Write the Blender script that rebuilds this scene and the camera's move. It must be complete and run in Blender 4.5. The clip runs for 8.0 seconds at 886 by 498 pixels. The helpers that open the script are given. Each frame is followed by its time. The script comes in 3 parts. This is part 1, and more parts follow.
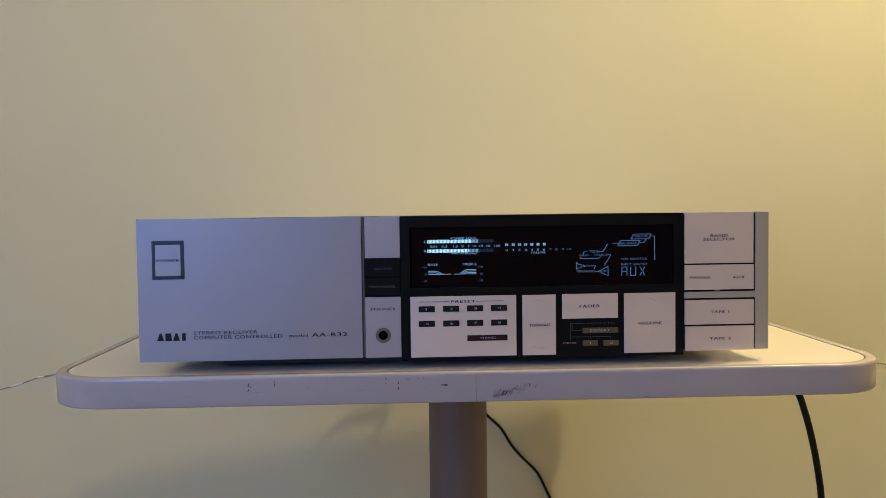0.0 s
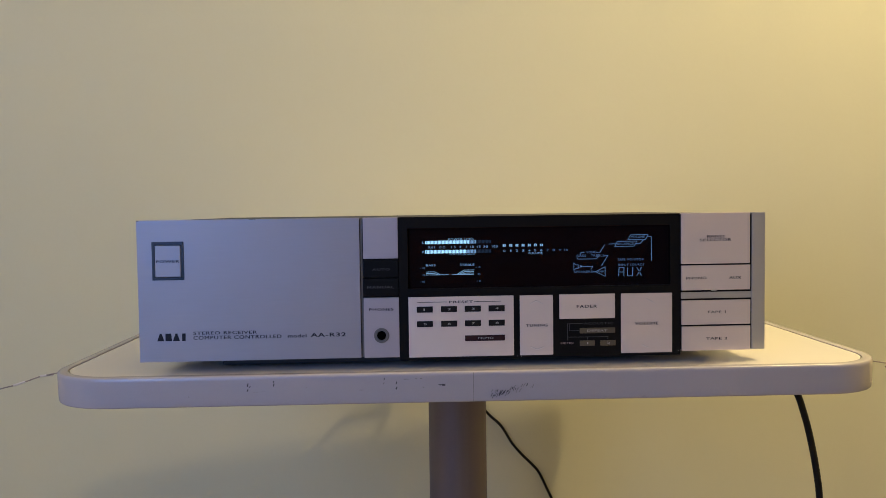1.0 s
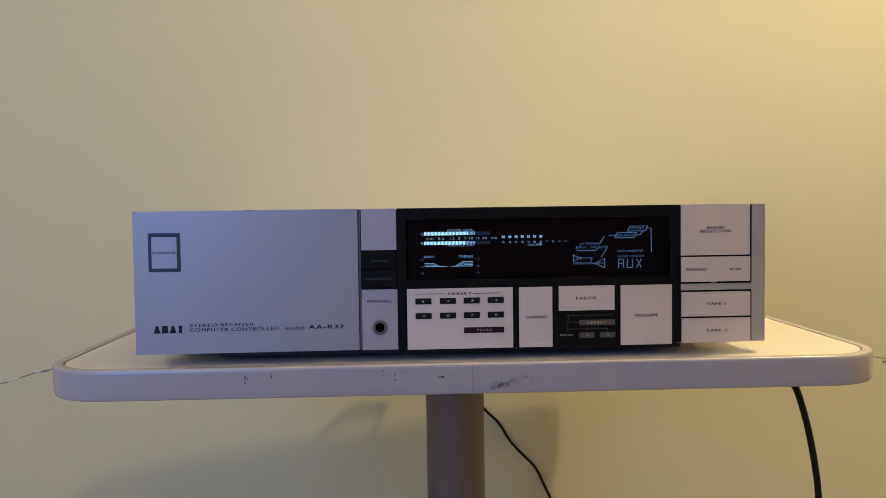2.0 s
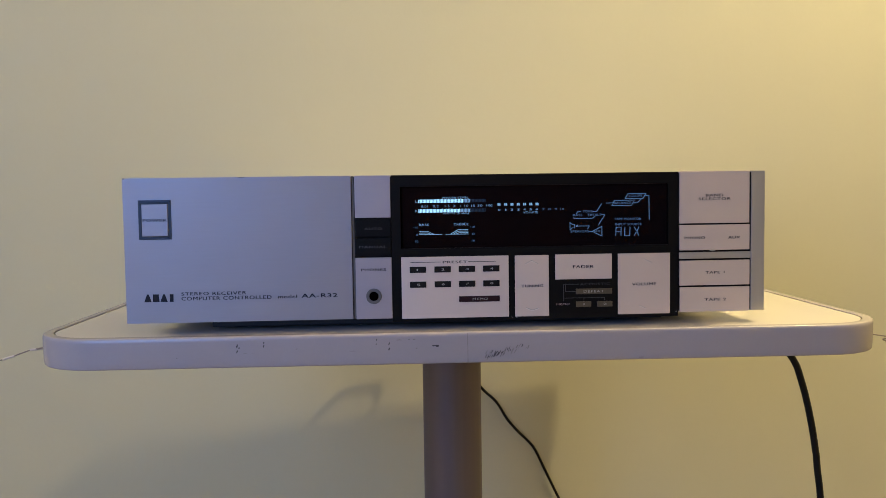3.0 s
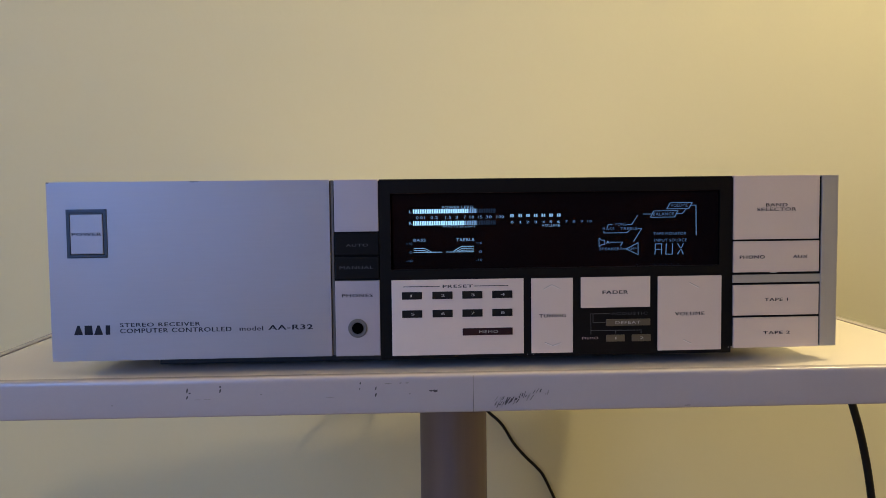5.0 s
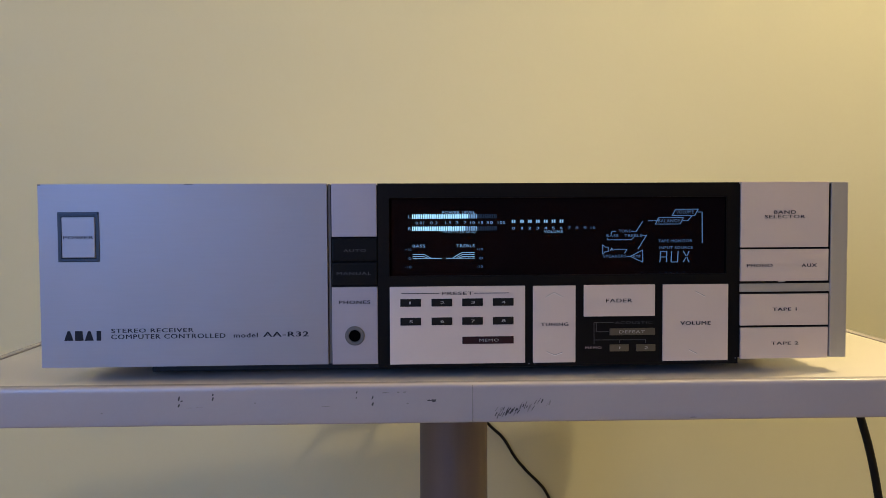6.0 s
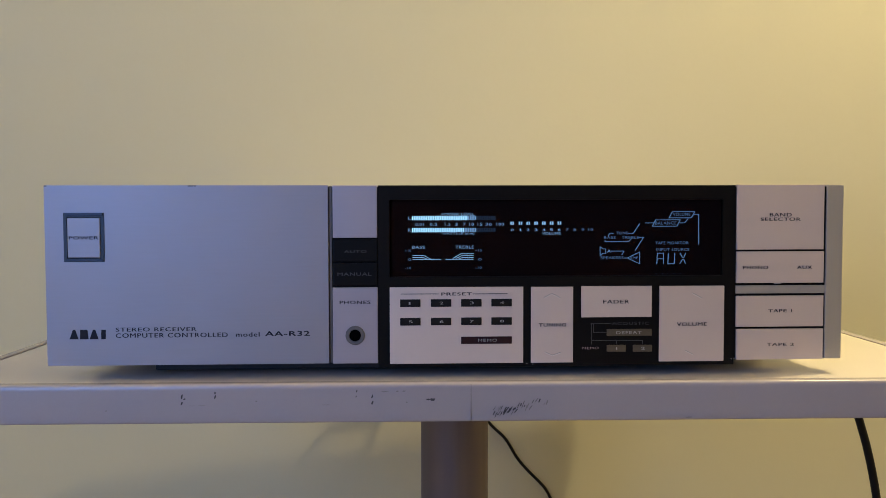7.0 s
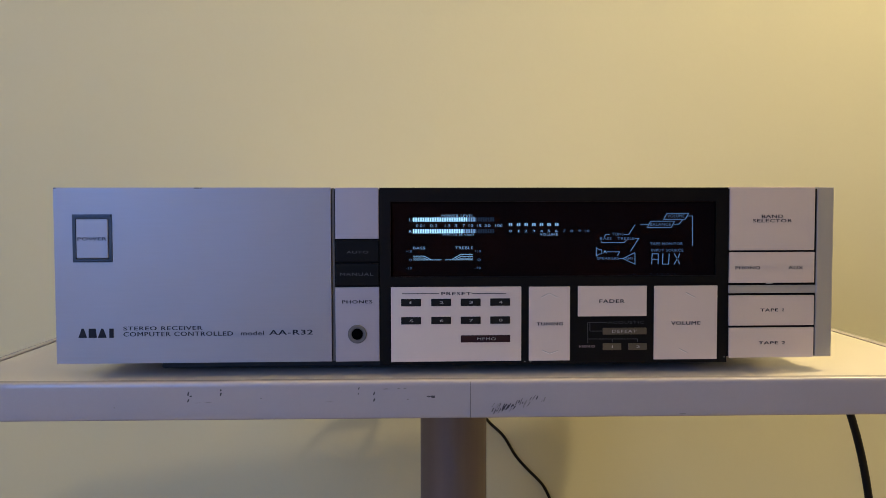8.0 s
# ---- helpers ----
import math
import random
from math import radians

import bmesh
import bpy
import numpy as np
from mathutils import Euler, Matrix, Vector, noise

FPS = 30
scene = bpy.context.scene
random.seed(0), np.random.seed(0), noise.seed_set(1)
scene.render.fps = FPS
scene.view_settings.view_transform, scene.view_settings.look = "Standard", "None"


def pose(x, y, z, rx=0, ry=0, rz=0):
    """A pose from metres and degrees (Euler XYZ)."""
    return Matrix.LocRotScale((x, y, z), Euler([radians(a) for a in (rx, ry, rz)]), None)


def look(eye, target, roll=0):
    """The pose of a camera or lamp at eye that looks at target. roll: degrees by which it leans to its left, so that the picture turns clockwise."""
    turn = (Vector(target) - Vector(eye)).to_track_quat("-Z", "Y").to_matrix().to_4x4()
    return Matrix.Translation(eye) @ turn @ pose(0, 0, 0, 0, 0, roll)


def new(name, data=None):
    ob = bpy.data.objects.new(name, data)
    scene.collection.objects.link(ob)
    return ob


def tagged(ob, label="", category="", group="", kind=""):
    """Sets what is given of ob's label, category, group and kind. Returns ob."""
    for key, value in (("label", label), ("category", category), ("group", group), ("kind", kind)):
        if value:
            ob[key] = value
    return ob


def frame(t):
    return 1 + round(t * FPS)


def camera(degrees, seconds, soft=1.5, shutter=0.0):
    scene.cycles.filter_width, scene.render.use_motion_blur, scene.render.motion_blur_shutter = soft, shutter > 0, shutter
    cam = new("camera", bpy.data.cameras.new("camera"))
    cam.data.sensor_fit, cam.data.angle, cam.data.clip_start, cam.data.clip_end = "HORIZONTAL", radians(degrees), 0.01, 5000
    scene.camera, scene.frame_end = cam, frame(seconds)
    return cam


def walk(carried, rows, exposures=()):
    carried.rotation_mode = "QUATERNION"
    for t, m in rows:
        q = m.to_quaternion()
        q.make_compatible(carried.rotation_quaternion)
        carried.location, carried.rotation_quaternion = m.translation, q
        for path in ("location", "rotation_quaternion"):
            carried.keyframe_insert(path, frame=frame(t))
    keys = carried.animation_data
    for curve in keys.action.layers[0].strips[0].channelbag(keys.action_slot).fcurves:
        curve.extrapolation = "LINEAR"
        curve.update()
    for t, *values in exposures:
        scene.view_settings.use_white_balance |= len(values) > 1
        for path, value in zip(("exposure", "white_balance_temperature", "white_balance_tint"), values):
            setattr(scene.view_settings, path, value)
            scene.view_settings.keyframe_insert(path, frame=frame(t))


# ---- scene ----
cam = camera(56.0, 8.0, soft=0.7)
DESK = 0.72  # height of the table top above the floor
PATH = [
    (0, -0.0313, -0.5775, 0.1064, -1.993, -2.516, -0.732),
    (0.5, -0.0297, -0.5800, 0.1098, -1.881, -2.822, -0.736),
    (1, -0.0276, -0.5812, 0.1091, -1.765, -2.716, -0.769),
    (1.5, -0.0311, -0.5816, 0.1085, -2.139, -2.675, -0.715),
    (1.7, -0.0313, -0.5801, 0.1075, -2.175, -2.679, -0.766),
    (2.8, -0.0245, -0.5725, 0.0886, -1.830, -3.256, -0.806),
    (3, -0.0261, -0.5702, 0.0882, -2.056, -3.502, -0.815),
    (3.5, -0.0232, -0.5484, 0.0903, -1.937, -4.045, -0.808),
    (4, -0.0217, -0.5075, 0.0939, -2.036, -4.388, -0.852),
    (4.5, -0.0210, -0.4827, 0.0975, -1.867, -3.684, -0.871),
    (4.7, -0.0215, -0.4735, 0.0970, -1.916, -3.836, -0.808),
    (5.8, -0.0194, -0.4514, 0.0882, -1.819, -2.645, -0.232),
    (6, -0.0189, -0.4520, 0.0891, -1.723, -2.613, -0.291),
    (6.5, -0.0184, -0.4533, 0.0882, -1.653, -2.457, 0.053),
    (7, -0.0159, -0.4584, 0.0896, -1.368, -2.558, -0.122),
    (7.5, -0.0166, -0.4639, 0.0894, -1.421, -2.469, -0.073),
    (8, -0.0174, -0.4695, 0.0916, -1.517, -2.689, -0.108),
]
walk(cam, [(t, pose(x, y, DESK + z, 90 + pitch, 0, yaw) @ pose(0, 0, 0, 0, 0, roll)) for t, x, y, z, yaw, pitch, roll in PATH],
     exposures=[(0, 0.02), (1.7, 0.02), (2.8, 0.10), (3.5, 0.12), (4.0, 0.09), (4.5, 0.02), (5.8, 0.01), (8, 0.02)])

# ---- light: a warm bulb high to the right of the table, a cool area lamp added behind the viewer for an unseen source, dim world ----
world = bpy.data.worlds.new("world")
scene.world = world
world.use_nodes = True
world.node_tree.nodes["Background"].inputs[0].default_value = (0.6, 0.75, 1.0, 1)
world.node_tree.nodes["Background"].inputs[1].default_value = 0.15

bulb = bpy.data.lights.new("bulb", "POINT")
bulb.energy, bulb.color, bulb.shadow_soft_size = 70.5, (1.0, 0.785, 0.405), 0.038
new("bulb", bulb).matrix_world = pose(0.873, 0.18, DESK + 1.285)

# stands for an unseen source of blue light; the opening around it is added
cool_light = bpy.data.lights.new("cool_light", "AREA")
cool_light.shape, cool_light.size, cool_light.size_y = "RECTANGLE", 0.6, 0.92
cool_light.energy, cool_light.color = 13.7, (0.19, 0.40, 1.0)
new("cool_light", cool_light).matrix_world = pose(0.05, 0.65, 0, 0, 0, -2.37) @ look((-0.75, -1.94, DESK + 0.46), (-0.75, 0, DESK + 0.46))


# ---- materials ----
def material(name, color, rough=0.5, metal=0.0, coat=0.0, grain=0.0, grain_size=200.0, stain=0.0, stain_size=6.0, stretch=(1, 1, 1), bump=0.0, glow=None, spec=0.5):
    """A principled surface with two scales of variation: fine grain (also as relief) and broad stains."""
    m = bpy.data.materials.new(name)
    m.use_nodes = True
    nodes, link = m.node_tree.nodes, m.node_tree.links.new
    p = nodes["Principled BSDF"]
    p.inputs["Base Color"].default_value = (*color, 1)
    p.inputs["Roughness"].default_value = rough
    p.inputs["Metallic"].default_value = metal
    p.inputs["Coat Weight"].default_value = coat
    p.inputs["Specular IOR Level"].default_value = spec
    if glow:
        p.inputs["Emission Color"].default_value = (*glow[:3], 1)
        p.inputs["Emission Strength"].default_value = glow[3]
    if grain or stain or bump:
        where = nodes.new("ShaderNodeTexCoord")
        scale = nodes.new("ShaderNodeMapping")
        scale.inputs["Scale"].default_value = stretch
        link(where.outputs["Object"], scale.inputs["Vector"])
        fine = nodes.new("ShaderNodeTexNoise")
        fine.inputs["Scale"].default_value, fine.inputs["Detail"].default_value = grain_size, 4
        link(scale.outputs["Vector"], fine.inputs["Vector"])
        broad = nodes.new("ShaderNodeTexNoise")
        broad.inputs["Scale"].default_value, broad.inputs["Detail"].default_value = stain_size, 5
        link(where.outputs["Object"], broad.inputs["Vector"])
        tint = nodes.new("ShaderNodeMix")
        tint.data_type = "RGBA"
        tint.inputs["A"].default_value = (*[c * (1 - grain) for c in color], 1)
        tint.inputs["B"].default_value = (*[min(1, c * (1 + grain)) for c in color], 1)
        link(fine.outputs["Fac"], tint.inputs["Factor"])
        dirt = nodes.new("ShaderNodeMix")
        dirt.data_type, dirt.blend_type = "RGBA", "MULTIPLY"
        ramp = nodes.new("ShaderNodeMapRange")
        ramp.inputs["From Min"].default_value, ramp.inputs["From Max"].default_value = 0.35, 0.7
        ramp.inputs["To Min"].default_value, ramp.inputs["To Max"].default_value = 0.0, stain
        link(broad.outputs["Fac"], ramp.inputs["Value"])
        link(ramp.outputs["Result"], dirt.inputs["Factor"])
        link(tint.outputs["Result"], dirt.inputs["A"])
        dirt.inputs["B"].default_value = (0.62, 0.58, 0.50, 1)
        link(dirt.outputs["Result"], p.inputs["Base Color"])
        wear = nodes.new("ShaderNodeMapRange")
        wear.inputs["To Min"].default_value, wear.inputs["To Max"].default_value = rough * 0.9, min(1, rough * 1.15)
        link(broad.outputs["Fac"], wear.inputs["Value"])
        link(wear.outputs["Result"], p.inputs["Roughness"])
        if bump:
            relief = nodes.new("ShaderNodeBump")
            relief.inputs["Strength"].default_value, relief.inputs["Distance"].default_value = 1.0, bump
            link(fine.outputs["Fac"], relief.inputs["Height"])
            link(relief.outputs["Normal"], p.inputs["Normal"])
    return m


PAINT = material("cream wall paint", (0.64, 0.622, 0.445), 0.7, spec=0.3, grain=0.012, grain_size=160, stain=0.05, stain_size=1.6, bump=0.00012)
# two colours for unseen walls, chosen for how much light they throw back
BOUNCE_BEIGE = material("beige for bounced light", (0.62, 0.565, 0.43), 0.8, spec=0.3, grain=0.012, grain_size=160, stain=0.08, stain_size=1.6)
BOUNCE_BROWN = material("brown to cut bounced light", (0.26, 0.24, 0.195), 0.8, spec=0.3, grain=0.012, grain_size=160, stain=0.08, stain_size=1.6)
CEILING = material("white ceiling paint", (0.64, 0.63, 0.60), 0.9, grain=0.03, grain_size=120, stain=0.04)
FLOOR = material("brown carpet", (0.31, 0.265, 0.215), 0.95, grain=0.3, grain_size=300, stain=0.2, bump=0.002)
SILVER = material("satin silver aluminium", (0.375, 0.345, 0.352), 0.52, 0.66, grain=0.03, grain_size=900, stain=0.06, stain_size=12, stretch=(0.05, 1, 1), bump=0.00001)
PLATE = material("satin grey-lilac aluminium", (0.45, 0.405, 0.425), 0.5, 0.6, grain=0.03, grain_size=900, stain=0.06, stain_size=20, stretch=(0.05, 1, 1))
BUTTON = material("satin silver plastic", (0.78, 0.665, 0.605), 0.44, 0.40, grain=0.02, grain_size=1500, stain=0.08, stain_size=30)
GREY = material("darker silver aluminium", (0.52, 0.51, 0.505), 0.45, 0.65, grain=0.03, grain_size=900, stretch=(1, 1, 0.05), stain=0.06)
CHROME = material("polished steel", (0.045, 0.045, 0.05), 0.4, 1.0, grain=0.03, grain_size=600)
BLACK = material("satin black plastic", (0.0065, 0.006, 0.006), 0.42, spec=0.12, grain=0.2, grain_size=1500, stain=0.1, stain_size=20)
DARK = material("matt black steel", (0.010, 0.010, 0.010), 0.6, grain=0.2, grain_size=800)
RUBBER = material("black rubber", (0.012, 0.012, 0.012), 0.7, grain=0.2, grain_size=500)
KEY = material("dark brown key plastic", (0.010, 0.009, 0.009), 0.4, spec=0.25, grain=0.1, grain_size=900)
MAROON = material("dark maroon key plastic", (0.030, 0.009, 0.011), 0.4, spec=0.25, grain=0.1, grain_size=900)
OLIVE = material("olive brown key plastic", (0.10, 0.078, 0.047), 0.5, grain=0.12, grain_size=900, stain=0.2, stain_size=60)
INK = material("dark blue-grey print", (0.016, 0.015, 0.021), 0.6, spec=0.2)
# relief of the arrow lines: shade and highlight put into two flat colours
CHEVRON_SHADE = material("painted chevron shade", (0.36, 0.33, 0.31), 0.6)
CHEVRON_LIGHT = material("painted chevron highlight", (0.92, 0.84, 0.80), 0.4, 0.2)
PRINT = material("grey print", (0.075, 0.075, 0.08), 0.6)
PRINT_PALE = material("pale print", (0.42, 0.40, 0.37), 0.6)
PRINT_ROSE = material("rose print", (0.42, 0.30, 0.29), 0.6)
BEZEL = material("dark polished steel", (0.022, 0.022, 0.024), 0.4, 0.3, grain=0.1, grain_size=600)
RING = material("dull grey steel", (0.17, 0.16, 0.15), 0.45, 0.5, grain=0.05, grain_size=600)
HOLLOW_SHADE = material("black painted shade", (0.002, 0.002, 0.002), 0.9, spec=0.0)
PRINT_DIM = material("dim grey print", (0.05, 0.052, 0.056), 0.6)
# ground lightened and browned in place of a dull reflection on the pane
SCREEN = material("black display ground", (0.046, 0.023, 0.017), 0.8, spec=0.0, grain=0.1, grain_size=400)
LIT = material("lit blue-white phosphor", (0.05, 0.06, 0.07), 0.6, glow=(0.28, 0.66, 1.0, 5.0))
BRIGHT = material("bright blue phosphor", (0.05, 0.06, 0.07), 0.6, glow=(0.26, 0.60, 1.0, 2.2))
GLIMMER = material("dim blue phosphor", (0.05, 0.06, 0.07), 0.6, glow=(0.24, 0.55, 1.0, 1.9))
SIGNAL = material("soft blue phosphor", (0.05, 0.06, 0.07), 0.6, glow=(0.20, 0.50, 1.0, 1.1))
FAINT = material("faint blue phosphor", (0.03, 0.04, 0.05), 0.6, glow=(0.20, 0.48, 1.0, 0.8))
DOT = material("nearly dark phosphor", (0.03, 0.04, 0.05), 0.6, glow=(0.20, 0.48, 1.0, 0.12))
LAMINATE = material("cream laminate", (0.77, 0.72, 0.66), 0.14, spec=0.5, grain=0.02, grain_size=700, stain=0.07, stain_size=9)
EDGE = material("off-white plastic edging", (0.415, 0.378, 0.382), 0.25, grain=0.02, grain_size=500, stain=0.10, stain_size=14)
GROOVE = material("dark groove", (0.045, 0.040, 0.034), 0.8, grain=0.3, grain_size=200)
SEAM = material("grey joint", (0.13, 0.115, 0.11), 0.8)
SCUFF = material("black rubbed-off scuff", (0.06, 0.053, 0.055), 0.7)
SCUFF_PALE = material("faint scuff", (0.24, 0.215, 0.21), 0.7)
STEEL = material("satin grey steel", (0.178, 0.153, 0.160), 0.55, 0.6, grain=0.10, grain_size=160, stretch=(1, 1, 0.01), stain=0.06, stain_size=7)
CORD = material("black cable sheath", (0.006, 0.006, 0.006), 0.5, spec=0.25, grain=0.1, grain_size=200)
TWINE = material("grey-brown wire", (0.26, 0.22, 0.19), 0.6, grain=0.2, grain_size=300)
STRING = material("white wire sheath", (0.62, 0.58, 0.54), 0.5, grain=0.1, grain_size=300)
PANE = bpy.data.materials.new("smoked acrylic")
PANE.use_nodes = True
pane_nodes, pane_link = PANE.node_tree.nodes, PANE.node_tree.links.new
pane_nodes.remove(pane_nodes["Principled BSDF"])
clear = pane_nodes.new("ShaderNodeBsdfTransparent")
clear.inputs["Color"].default_value = (0.62, 0.57, 0.56, 1)
pane_link(clear.outputs["BSDF"], pane_nodes["Material Output"].inputs["Surface"])


# ---- building blocks ----
def part(name, bm, mat, parent=None, label="", smooth=False):
    """Links a bmesh as one mesh object, under a thing or a part."""
    me = bpy.data.meshes.new(name)
    bmesh.ops.recalc_face_normals(bm, faces=bm.faces[:])
    if smooth:
        for f in bm.faces:
            f.smooth = True
        for e in bm.edges:
            e.smooth = e.calc_face_angle(0) < 0.6
    bm.to_mesh(me)
    bm.free()
    me.materials.append(mat)
    ob = new(name, me)
    ob.parent = parent
    return tagged(ob, label)


def block(x0, y0, z0, x1, y1, z1, bevel=0.0, bm=None, segments=2):
    """A box between two corners, its edges rounded by bevel."""
    bm = bm or bmesh.new()
    m = Matrix.Translation(((x0 + x1) / 2, (y0 + y1) / 2, (z0 + z1) / 2)) @ Matrix.Diagonal((x1 - x0, y1 - y0, z1 - z0, 1))
    made = bmesh.ops.create_cube(bm, size=1, matrix=m)["verts"]
    if bevel:
        edges = list({e for v in made for e in v.link_edges})
        bmesh.ops.bevel(bm, geom=edges, offset=bevel, segments=segments, affect="EDGES", profile=0.6)
    return bm


def plate(rect, y0, y1, bevel=0.0002, bm=None):
    """A slab of the front, rect = left, top, right, bottom in metres from the middle of its foot; y0 is its front."""
    left, top, right, bottom = rect
    return block(left, y0, bottom, right, y1, top, bevel, bm)


def framed(outer, inner, y0, y1, bevel=0.0003):
    """A slab with a rectangular hole that goes through it."""
    bm = bmesh.new()
    rings = []
    for y in (y0, y1):
        for l, t, r, b in (outer, inner):
            rings.append([bm.verts.new(c) for c in ((l, y, t), (r, y, t), (r, y, b), (l, y, b))])
    for k in range(4):
        n = (k + 1) % 4
        fo, fi, bo, bi = rings
        bm.faces.new((fo[k], fo[n], fi[n], fi[k]))
        bm.faces.new((bo[k], bi[k], bi[n], bo[n]))
        bm.faces.new((fo[k], bo[k], bo[n], fo[n]))
        bm.faces.new((fi[k], fi[n], bi[n], bi[k]))
    if bevel:
        edges = [e for e in bm.edges if all(abs(v.co.y - y0) < 1e-7 for v in e.verts) and e.calc_face_angle(0) > 1]
        bmesh.ops.bevel(bm, geom=edges, offset=bevel, segments=2, affect="EDGES")
    return bm


def turned(profile, steps=40, axis="Z"):
    """A solid turned from (radius, height) pairs round an upright axis, or one that points out of the front."""
    bm = bmesh.new()
    rings = []
    for r, h in profile:
        ring = []
        for k in range(steps):
            a = 2 * math.pi * k / steps
            co = (r * math.cos(a), r * math.sin(a), h) if axis == "Z" else (r * math.cos(a), -h, r * math.sin(a))
            ring.append(bm.verts.new(co))
        rings.append(ring)
    for lo, hi in zip(rings, rings[1:]):
        for k in range(steps):
            bm.faces.new((lo[k], lo[(k + 1) % steps], hi[(k + 1) % steps], hi[k]))
    bm.faces.new(rings[0])
    bm.faces.new(rings[-1])
    return bm


def tube(points, radius, steps=12, fine=10):
    """A round cable through the points, along a smooth curve."""
    pts = [Vector(p) for p in points]
    pts = [2 * pts[0] - pts[1], *pts, 2 * pts[-1] - pts[-2]]
    line = []
    for a, b, c, d in zip(pts, pts[1:], pts[2:], pts[3:]):
        for k in range(fine):
            s = k / fine
            line.append(0.5 * (2 * b + (c - a) * s + (2 * a - 5 * b + 4 * c - d) * s * s + (3 * b - a - 3 * c + d) * s ** 3))
    line.append(pts[-2])
    bm = bmesh.new()
    rings = []
    for k, p in enumerate(line):
        ahead = (line[min(k + 1, len(line) - 1)] - line[max(k - 1, 0)]).normalized()
        side = ahead.cross(Vector((0.3, 1, 0.1))).normalized()
        up = side.cross(ahead)
        rings.append([bm.verts.new(p + radius * (math.cos(2 * math.pi * j / steps) * side + math.sin(2 * math.pi * j / steps) * up)) for j in range(steps)])
    for lo, hi in zip(rings, rings[1:]):
        for j in range(steps):
            bm.faces.new((lo[j], lo[(j + 1) % steps], hi[(j + 1) % steps], hi[j]))
    bm.faces.new(rings[0])
    bm.faces.new(rings[-1])
    return bm


def lettering(text, rect, y, mat, parent, weight=0.0, label=""):
    """Flat printed letters that fill a rectangle of the front."""
    left, top, right, bottom = rect
    if mat in (PRINT_PALE, PRINT_ROSE, PRINT_DIM, PRINT):
        top, bottom = top - 0.08 * (top - bottom), bottom + 0.08 * (top - bottom)
    font = bpy.data.curves.new("lettering", "FONT")
    font.body, font.offset, font.resolution_u = text, weight, 3
    font.align_x = "CENTER"
    font.space_character = 1.12
    font.space_line = 0.82
    carrier = bpy.data.objects.new("lettering", font)
    me = bpy.data.meshes.new_from_object(carrier)
    bpy.data.objects.remove(carrier)
    xs, ys = [v.co.x for v in me.vertices], [v.co.y for v in me.vertices]
    sx, sy = (right - left) / (max(xs) - min(xs)), (top - bottom) / (max(ys) - min(ys))
    for v in me.vertices:
        v.co = (left + (v.co.x - min(xs)) * sx, y, bottom + (v.co.y - min(ys)) * sy)
    if mat == INK:  # bolder: the same outlines once more on either side, a hair deeper
        points, faces = [tuple(v.co) for v in me.vertices], [tuple(p.vertices) for p in me.polygons]
        n, swell = len(points), 0.00008
        wide = [(px + k * swell, py + abs(k) * 0.00003 + (k > 0) * 0.00001, pz) for k in (0, -1, 1) for px, py, pz in points]
        bpy.data.meshes.remove(me)
        me = bpy.data.meshes.new("lettering")
        me.from_pydata(wide, [], [tuple(j + k * n for j in f) for k in range(3) for f in faces])
    me.materials.clear()
    me.materials.append(mat)
    ob = new("lettering", me)
    ob.parent = parent
    return tagged(ob, label)


def bars(rects, y, mat, parent, name="print_bar", thick=0.0002):
    """Thin printed or lit bars, joined to one mesh."""
    bm = bmesh.new()
    for rect in rects:
        plate(rect, y - thick, y + thick, 0, bm)
    return part(name, bm, mat, parent)


def strokes(lines, width, y, mat, parent, name="drawn_line", thick=0.0002):
    """Thin drawn lines: each a row of (x, z) corners, joined to one mesh."""
    bm = bmesh.new()
    for line in lines:
        for (xa, za), (xb, zb) in zip(line, line[1:]):
            length, turn = math.hypot(xb - xa, zb - za), math.atan2(zb - za, xb - xa)
            m = Matrix.Translation(((xa + xb) / 2, y, (za + zb) / 2)) @ Matrix.Rotation(-turn, 4, "Y") @ Matrix.Diagonal((length + width * 0.7, thick * 2, width, 1))
            bmesh.ops.create_cube(bm, size=1, matrix=m)
    return part(name, bm, mat, parent)


def chevron(line, parent):
    """An embossed arrow line, its relief painted: a dark stroke for the shade, a pale one below for the highlight."""
    strokes([line], 0.00026, -0.0005, CHEVRON_SHADE, parent, "chevron")
    strokes([[(x, z - 0.0004) for x, z in line]], 0.0003, -0.00046, CHEVRON_LIGHT, parent, "chevron_highlight")


# ---- the room, turned a little against the table ----
ROOM = pose(0.05, 0.65, 0, 0, 0, -2.37)


def structure(name, bm, mat, label, category):
    ob = part(name, bm, mat, None, label)
    ob.matrix_world = ROOM
    return tagged(ob, category=category, kind="structure")


structure("wall_north", block(-1.3, 0, 0, 2.3, 0.12, 2.50), PAINT, "cream yellow painted plaster wall behind the table", "wall")
# the rest is unseen, added to close the room and set its bounced light
structure("wall_east", block(2.3, -1.95, 0, 2.42, 0.12, 2.50), BOUNCE_BEIGE, "unseen side wall, beige chosen for the light it bounces", "wall")
structure("wall_south", framed((-1.3, 2.50, 2.42, 0.0), (-1.05, DESK + 0.92, -0.45, DESK), -2.07, -1.95, 0), BOUNCE_BROWN, "unseen wall, brown to cut bounced light, opening added for the cool lamp", "wall")
structure("wall_west", block(-1.42, -2.07, 0, -1.3, 0.12, 2.50), BOUNCE_BEIGE, "unseen side wall, beige chosen for the light it bounces", "wall")
structure("floor", block(-1.42, -2.07, -0.1, 2.42, 0.12, 0), FLOOR, "brown carpeted floor of the room", "floor")
